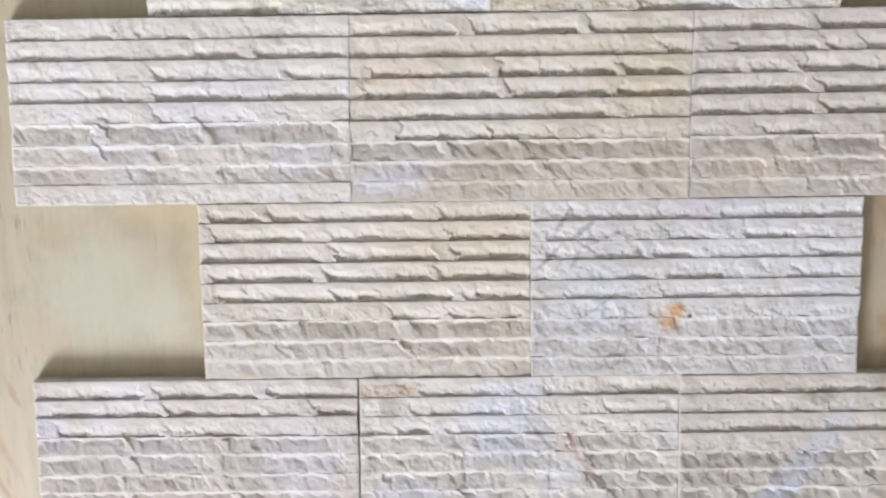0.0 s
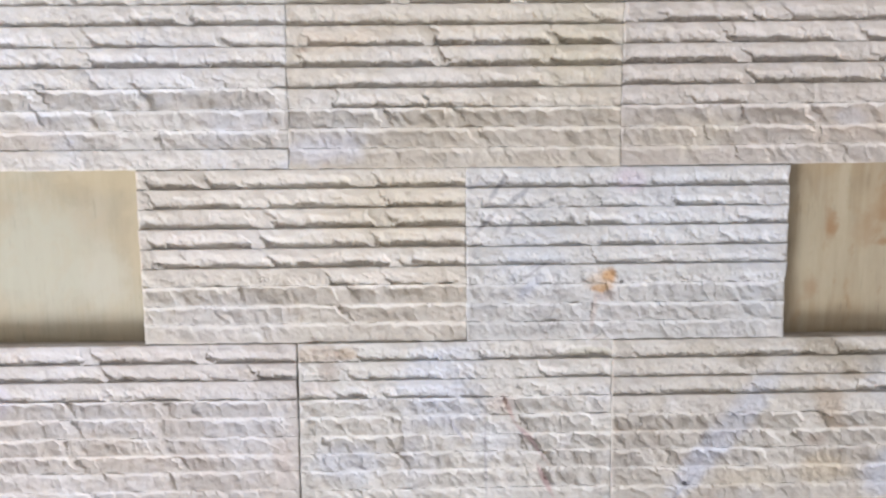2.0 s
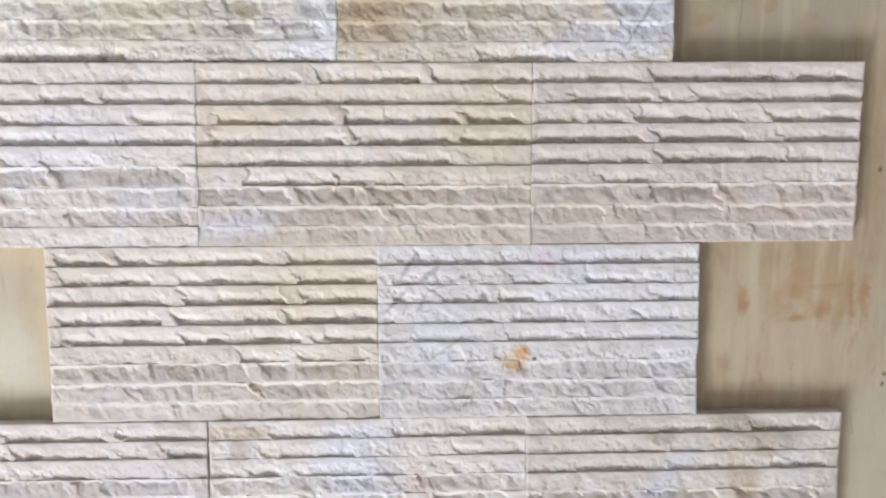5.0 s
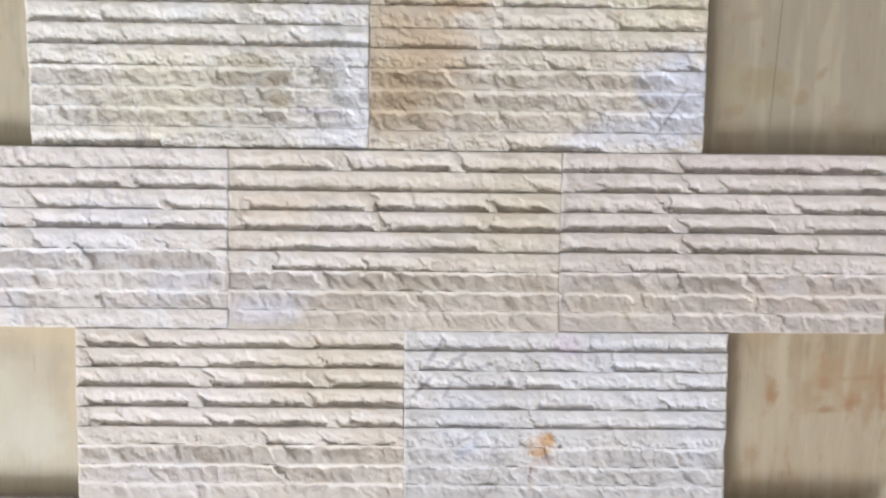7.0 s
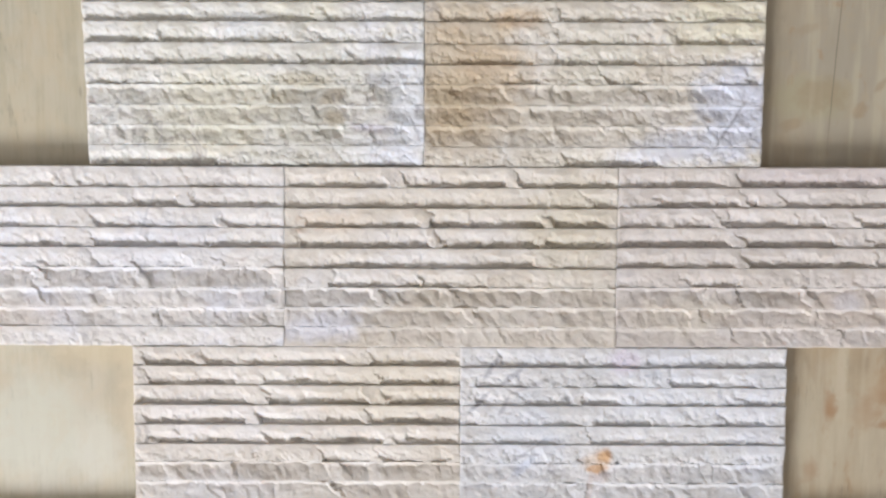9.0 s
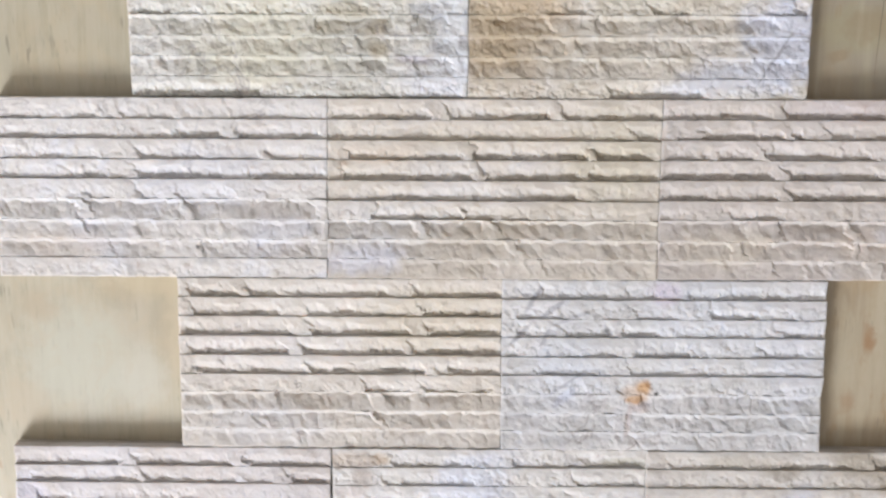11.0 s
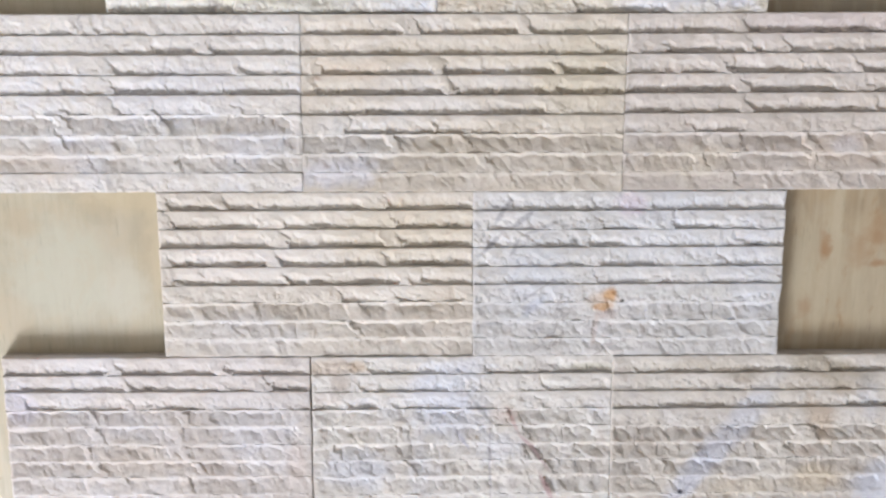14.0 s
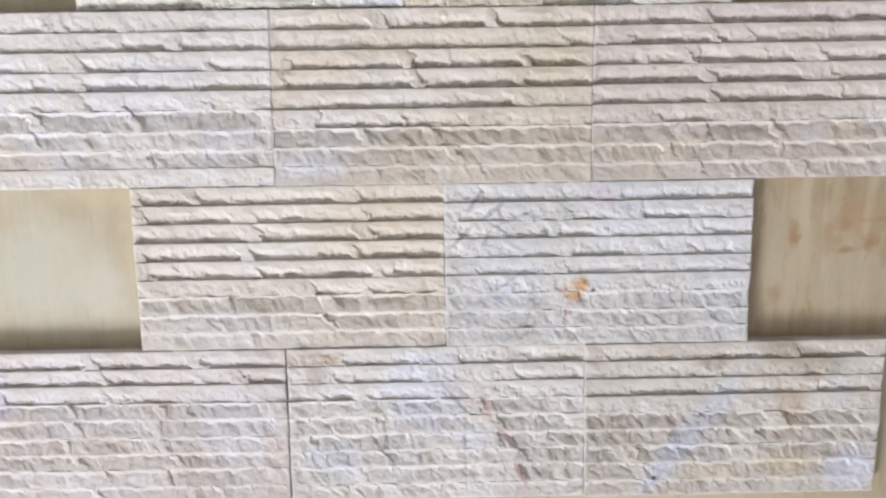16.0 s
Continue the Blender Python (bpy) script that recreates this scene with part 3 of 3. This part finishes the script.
D_ROWS_3 = [
    ridge(F, 3.2, 0, .3, .05, .75, .28, .5, .4, .8, .62, .25, .7, .9, .93, .2),
    ridge(F, 2.8, 0, .45, .36, .15, .45, .5, .75, .15, .78, .35),
    ridge(F, 2.8, 0, .3, .15, .6, .38, .05, .45, .6, .66, .3, .78, .85, .95, .1),
    ridge(F, 1.8, 0, .2, .3, .4, .6, .1, .7, .4),
    ridge(G, 3.6, 0, .95, .31, .55, .4, 1, .6, .05, .68, 1.1, .93, .15),
    ridge(G, 3.4, 0, .7, .3, 1, .52, .15, .6, .8, .92, .35),
    ridge(G, 3.4, 0, 1, .1, .15, .18, 1, .5, .15, .6, .5, .76, .7, .93, .15),
    ridge(G, 3, 0, .9, .22, .2, .31, .5, .5, .65, .92, .15),
    ridge(G, 2.6, 0, .55, .28, .15, .3, .55, .6, .3, .92, .1),
]

OLIVE, DUSK = (0.44, 0.40, 0.30), (0.40, 0.40, 0.41)
stone_a1 = stone("stone_white_yellow", (0.69, 0.675, 0.64), (0.58, 0.565, 0.505), COOL, 0.5, 1, (
    ((0.092, -0.015), (0.018, 0.05), (0.66, 0.685, 0.74), 0.6, 0, 0.8), ((0.085, -0.047), (0.030, 0.014), (0.69, 0.70, 0.74), 0.6, 0, 0.8), ((-0.02, -0.02), (0.05, 0.035), YELLOW, 0.35), ((0.03, -0.004), (0.022, 0.006), OLIVE, 0.65, 0, 0.4),
    ((0.018, -0.014), (0.012, 0.006), OLIVE, 0.6, 0, 0.4), ((0.046, -0.014), (0.010, 0.006), (0.42, 0.36, 0.26), 0.65, 20, 0.4), ((0.047, -0.026), (0.008, 0.006), (0.44, 0.38, 0.27), 0.7, 0, 0.4), ((0.026, 0.037), (0.010, 0.005), DUSK, 0.55, 0, 0.4),
    ((0.076, -0.004), (0.013, 0.006), DUSK, 0.7, -12, 0.4), ((0.077, 0.016), (0.014, 0.005), DUSK, 0.5, -10), ((0.069, -0.031), (0.016, 0.0035), (0.40, 0.36, 0.42), 0.5, -6), ((0.097, -0.020), (0.005, 0.004), (0.36, 0.34, 0.36), 0.5),
    ((0.03, 0.04), (0.03, 0.014), YELLOW, 0.35), ((-0.005, 0.028), (0.02, 0.012), (0.62, 0.64, 0.66), 0.5), ((-0.03, -0.043), (0.03, 0.005), (0.72, 0.68, 0.58), 0.6)), 0.5, 0.7)
stone_a2 = stone("stone_tan", (0.655, 0.615, 0.55), (0.55, 0.505, 0.425), COOL, 0.35, 2, (
    ((-0.08, 0.0), (0.05, 0.06), TAN, 0.8), ((-0.085, -0.02), (0.02, 0.03), (0.46, 0.36, 0.23), 0.5), ((-0.045, 0.032), (0.022, 0.008), (0.52, 0.38, 0.24), 0.5), ((-0.06, 0.005), (0.03, 0.02), (0.52, 0.40, 0.27), 0.4),
    ((0.085, -0.02), (0.03, 0.035), (0.60, 0.63, 0.73), 0.75, 20), ((0.055, -0.042), (0.05, 0.014), (0.66, 0.68, 0.75), 0.7, 8), ((0.075, 0.03), (0.04, 0.022), YELLOW, 0.5), ((0.0, 0.01), (0.03, 0.03), (0.60, 0.58, 0.50), 0.4),
    ((0.08, -0.03), (0.022, 0.0012), VEIN, 0.6, 58, 0.3), ((0.066, -0.028), (0.018, 0.001), VEIN, 0.5, -52, 0.3),
    ((-0.065, -0.004), (0.014, 0.006), (0.40, 0.32, 0.22), 0.6, 0, 0.4), ((-0.04, 0.0), (0.006, 0.004), (0.38, 0.34, 0.28), 0.5), ((-0.085, 0.022), (0.016, 0.005), (0.52, 0.42, 0.30), 0.5), ((-0.058, -0.017), (0.018, 0.005), (0.46, 0.38, 0.27), 0.5)), 0.5, 0.45)
stone_b1 = stone("stone_cool_white", (0.68, 0.655, 0.63), (0.61, 0.58, 0.55), COOL, 0.7, 3, (
    ((0.02, 0.005), (0.055, 0.026), (0.62, 0.635, 0.70), 0.4, 10, 0.9), ((0.07, -0.025), (0.03, 0.012), COOL, 0.5), ((-0.06, -0.035), (0.04, 0.012), (0.62, 0.53, 0.45), 0.35), ((0.02, 0.03), (0.02, 0.001), GREY, 0.5, 70)), 0.45)
stone_b2 = stone("stone_beige", (0.635, 0.59, 0.53), (0.555, 0.505, 0.435), COOL, 0.3, 4, (
    ((-0.07, 0.022), (0.030, 0.008), (0.58, 0.475, 0.37), 0.35), ((-0.07, -0.022), (0.05, 0.020), (0.62, 0.61, 0.61), 0.5), ((-0.09, 0.016), (0.004, 0.002), (0.42, 0.30, 0.22), 0.5), ((-0.08, -0.042), (0.03, 0.012), (0.64, 0.65, 0.73), 0.6), ((0.07, 0.02), (0.035, 0.04), (0.54, 0.49, 0.38), 0.5), ((0.0, 0.035), (0.06, 0.014), (0.60, 0.54, 0.44), 0.4)), 0.25)
stone_b3 = stone("stone_pinkish", (0.615, 0.57, 0.535), (0.535, 0.49, 0.445), COOL, 0.25, 5, (
    ((0.03, 0.05), (0.07, 0.012), (0.52, 0.45, 0.44), 0.5), ((0.05, -0.03), (0.06, 0.014), (0.62, 0.53, 0.44), 0.4), ((-0.06, -0.035), (0.04, 0.014), (0.64, 0.58, 0.47), 0.4), ((0.04, -0.027), (0.012, 0.007), (0.66, 0.65, 0.69), 0.5)), 0.2)
stone_c1 = stone("stone_rose_beige", (0.67, 0.63, 0.58), (0.59, 0.545, 0.49), COOL, 0.25, 6, (
    ((0.06, 0.03), (0.06, 0.03), (0.59, 0.53, 0.43), 0.65), ((-0.05, -0.04), (0.05, 0.02), COOL, 0.35), ((0.08, -0.02), (0.03, 0.02), (0.56, 0.50, 0.42), 0.4), ((-0.06, 0.01), (0.04, 0.02), (0.69, 0.65, 0.63), 0.5)), 0.2)
C2_SPOT = (((-0.0112, -0.0140), (0.0062, 0.0056), ORANGE, 0.85, 25, 0.6, 120, 0.4), ((-0.0150, -0.0212), (0.0080, 0.0034), ORANGE, 0.75, 10, 0.6, 120, 0.4),
           ((-0.016, -0.017), (0.011, 0.008), (0.58, 0.42, 0.28), 0.5), ((-0.020, -0.035), (0.002, 0.018), (0.56, 0.47, 0.43), 0.5, -8))
stone_c2 = stone("stone_veined_white", (0.645, 0.635, 0.63), (0.555, 0.55, 0.545), (0.58, 0.595, 0.635), 0.7, 7, (
    ((-0.06, -0.005), (0.03, 0.035), (0.57, 0.60, 0.66), 0.45), ((0.03, 0.02), (0.05, 0.02), (0.66, 0.67, 0.70), 0.5), ((0.08, 0.0), (0.02, 0.05), (0.60, 0.62, 0.68), 0.4), ((0.0, 0.047), (0.012, 0.010), (0.63, 0.55, 0.66), 0.5),
    ((-0.080, 0.042), (0.014, 0.0022), VEIN, 0.7, 58, 0.8), ((-0.068, 0.036), (0.012, 0.0020), VEIN, 0.6, 40, 0.8), ((-0.088, 0.020), (0.012, 0.0020), VEIN, 0.65, 46, 0.8), ((-0.058, 0.03), (0.016, 0.0018), VEIN, 0.5, 20, 0.8), ((-0.072, 0.020), (0.010, 0.0016), VEIN, 0.5, 62, 0.8),
    ((-0.06, -0.012), (0.020, 0.0012), VEIN, 0.45, 35, 0.3), ((-0.035, 0.022), (0.004, 0.003), GREY, 0.6), ((-0.003, -0.0175), (0.0020, 0.0016), (0.10, 0.10, 0.10), 0.95, 0, 0.3), ((-0.035, 0.022), (0.004, 0.0022), (0.22, 0.22, 0.21), 0.7), ((-0.086, -0.032), (0.014, 0.003), (0.40, 0.40, 0.41), 0.7), ((-0.06, -0.02), (0.012, 0.004), (0.50, 0.53, 0.62), 0.6, 40), ((0.03, -0.012), (0.06, 0.004), (0.52, 0.52, 0.50), 0.5), ((-0.013, -0.026), (0.008, 0.004), (0.50, 0.40, 0.38), 0.5)) + C2_SPOT, 0.6)
stone_d1 = stone("stone_pale_rose", (0.63, 0.59, 0.57), (0.55, 0.51, 0.485), COOL, 0.4, 8, (
    ((0.07, 0.0), (0.03, 0.04), (0.65, 0.65, 0.69), 0.5), ((-0.09, 0.02), (0.014, 0.02), (0.62, 0.60, 0.70), 0.5), ((-0.02, -0.02), (0.05, 0.02), (0.62, 0.55, 0.47), 0.4), ((0.09, -0.02), (0.008, 0.02), (0.58, 0.50, 0.47), 0.4), ((-0.03, -0.018), (0.02, 0.001), (0.3, 0.26, 0.23), 0.5, 2, 0.3)), 0.2)
stone_d2 = stone("stone_blue_cloud", (0.65, 0.63, 0.605), (0.57, 0.545, 0.515), COOL, 0.55, 9, (
    ((-0.086, 0.0475), (0.024, 0.0075), (0.55, 0.48, 0.41), 0.85, 0, 0.4, 90, 0.5), ((-0.069, 0.0485), (0.007, 0.005), (0.47, 0.36, 0.25), 0.65, 0, 0.4, 120), ((-0.080, 0.037), (0.009, 0.011), (0.46, 0.41, 0.37), 0.85, 0, 0.5), ((-0.088, 0.026), (0.014, 0.006), (0.55, 0.49, 0.47), 0.5),
    ((-0.01, 0.022), (0.03, 0.035), (0.58, 0.61, 0.70), 0.6, 30), ((0.024, -0.010), (0.020, 0.016), (0.64, 0.66, 0.72), 0.5, 0, 0.9), ((-0.07, -0.025), (0.03, 0.018), (0.59, 0.61, 0.68), 0.6), ((0.0, 0.045), (0.03, 0.01), (0.62, 0.64, 0.70), 0.5),
    ((0.012, 0.018), (0.022, 0.0018), (0.33, 0.33, 0.35), 0.75, -56, 0.35), ((0.000, -0.004), (0.014, 0.0014), (0.38, 0.38, 0.46), 0.6, -56, 0.35), ((0.019, -0.020), (0.0012, 0.038), (0.44, 0.43, 0.46), 0.7, 1, 0.35), ((0.0, 0.035), (0.0012, 0.03), (0.48, 0.48, 0.52), 0.5, 2, 0.35),
    ((0.034, 0.010), (0.012, 0.0022), (0.55, 0.36, 0.34), 0.6, -62, 0.35), ((0.048, -0.012), (0.022, 0.0020), (0.42, 0.30, 0.31), 0.7, -52, 0.35), ((0.058, -0.040), (0.016, 0.0024), (0.45, 0.29, 0.30), 0.7, -66, 0.35), ((0.030, 0.014), (0.012, 0.008), (0.62, 0.52, 0.48), 0.4), ((0.085, 0.047), (0.02, 0.004), (0.46, 0.44, 0.35), 0.5)), 0.35)
stone_d3 = stone("stone_blue_band", (0.59, 0.56, 0.52), (0.51, 0.475, 0.435), COOL, 0.3, 10, (
    ((-0.021, -0.001), (0.068, 0.013), (0.53, 0.55, 0.62), 0.65, 53, 0.4), ((-0.045, -0.032), (0.034, 0.012), (0.56, 0.58, 0.66), 0.55, 52, 0.6), ((-0.052, -0.045), (0.018, 0.0014), (0.32, 0.33, 0.40), 0.5, 50, 0.6), ((-0.030, -0.012), (0.026, 0.0012), (0.42, 0.42, 0.47), 0.4, 54, 0.7),
    ((0.083, -0.038), (0.022, 0.022), (0.56, 0.59, 0.68), 0.7, -10), ((0.070, 0.025), (0.010, 0.022), (0.52, 0.53, 0.57), 0.5, 20), ((0.040, 0.010), (0.012, 0.022), (0.45, 0.36, 0.27), 0.6, 25, 0.8), ((0.052, 0.032), (0.010, 0.008), (0.42, 0.36, 0.29), 0.7), ((0.034, -0.014), (0.010, 0.005), (0.42, 0.33, 0.27), 0.5), ((0.040, -0.034), (0.022, 0.014), (0.57, 0.49, 0.37), 0.6),
    ((0.066, 0.038), (0.012, 0.009), (0.38, 0.36, 0.33), 0.8, -30, 0.5), ((-0.014, 0.043), (0.014, 0.007), (0.39, 0.35, 0.30), 0.85, 0, 0.5), ((-0.045, 0.049), (0.030, 0.005), (0.48, 0.44, 0.38), 0.7), ((0.03, 0.036), (0.04, 0.012), (0.50, 0.45, 0.38), 0.5), ((-0.01, -0.040), (0.03, 0.010), (0.60, 0.53, 0.42), 0.5), ((-0.085, -0.025), (0.016, 0.014), (0.48, 0.46, 0.44), 0.5), ((-0.052, -0.0425), (0.0024, 0.0020), (0.06, 0.06, 0.08), 1.0, 0, 0.3), ((0.038, 0.047), (0.032, 0.012), (0.37, 0.33, 0.27), 0.85, -14, 0.4, 90, 0.5)), 0.3)

LABEL = "split-face marble tile with nine chiselled ridges, "
stone_tile((-0.1218, 0.1632), (0.1990, 0.1072), 0.0, stone_a1, A_ROWS_1, LABEL + "white clouded with yellow", 1, lean=(0.001, 0), rugged=1.4, scallop=0.8)
stone_tile((0.0772, 0.1630), (0.1984, 0.1074), 0.0, stone_a2, A_ROWS_2, LABEL + "cream with a tan end", 2, rugged=1.4, scallop=0.8)
stone_tile((-0.2061, 0.0546), (0.2000, 0.1088), 0.0, stone_b1, B_ROWS_1, LABEL + "cool white", 3, top=0.0121, lean=(-0.004, -0.0014))
stone_tile((-0.0064, 0.0546), (0.1996, 0.1088), 0.0, stone_b2, B_ROWS_2, LABEL + "warm beige", 4, lean=(-0.0014, 0.0004))
stone_tile((0.1933, 0.0550), (0.2000, 0.1086), 0.15, stone_b3, B_ROWS_3, LABEL + "beige with a rosy top", 5, lean=(0, 0.001))
stone_tile((-0.1000, -0.0545), (0.1998, 0.1090), 0.0, stone_c1, C_ROWS_1, LABEL + "rosy beige", 6, lean=(-0.0016, 0.0003), tilt=-0.0008)
stone_tile((0.0994, -0.0545), (0.1988, 0.1090), 0.0, stone_c2, C_ROWS_2, LABEL + "white, grey-veined, orange spot", 7, lean=(0.0003, 0.0022), tilt=-0.0006, rugged=1.2)
stone_tile((-0.2086, -0.1650), (0.2022, 0.1106), 0.0, stone_d1, D_ROWS_1, LABEL + "pale rose", 8, lean=(-0.004, -0.0012), scallop=0.9)
stone_tile((-0.0067, -0.1650), (0.1992, 0.1112), 0.0, stone_d2, D_ROWS_2, LABEL + "blue-clouded, brown stain", 9, lean=(-0.0013, 0.0022), tilt=-0.0022, rugged=1.25, scallop=1.15)
stone_tile((0.1935, -0.1650), (0.2010, 0.1112), 0.0, stone_d3, D_ROWS_3, LABEL + "cream with blue band", 10, lean=(0.0022, 0.0008), tilt=-0.0016, rugged=1.15, scallop=1.15)
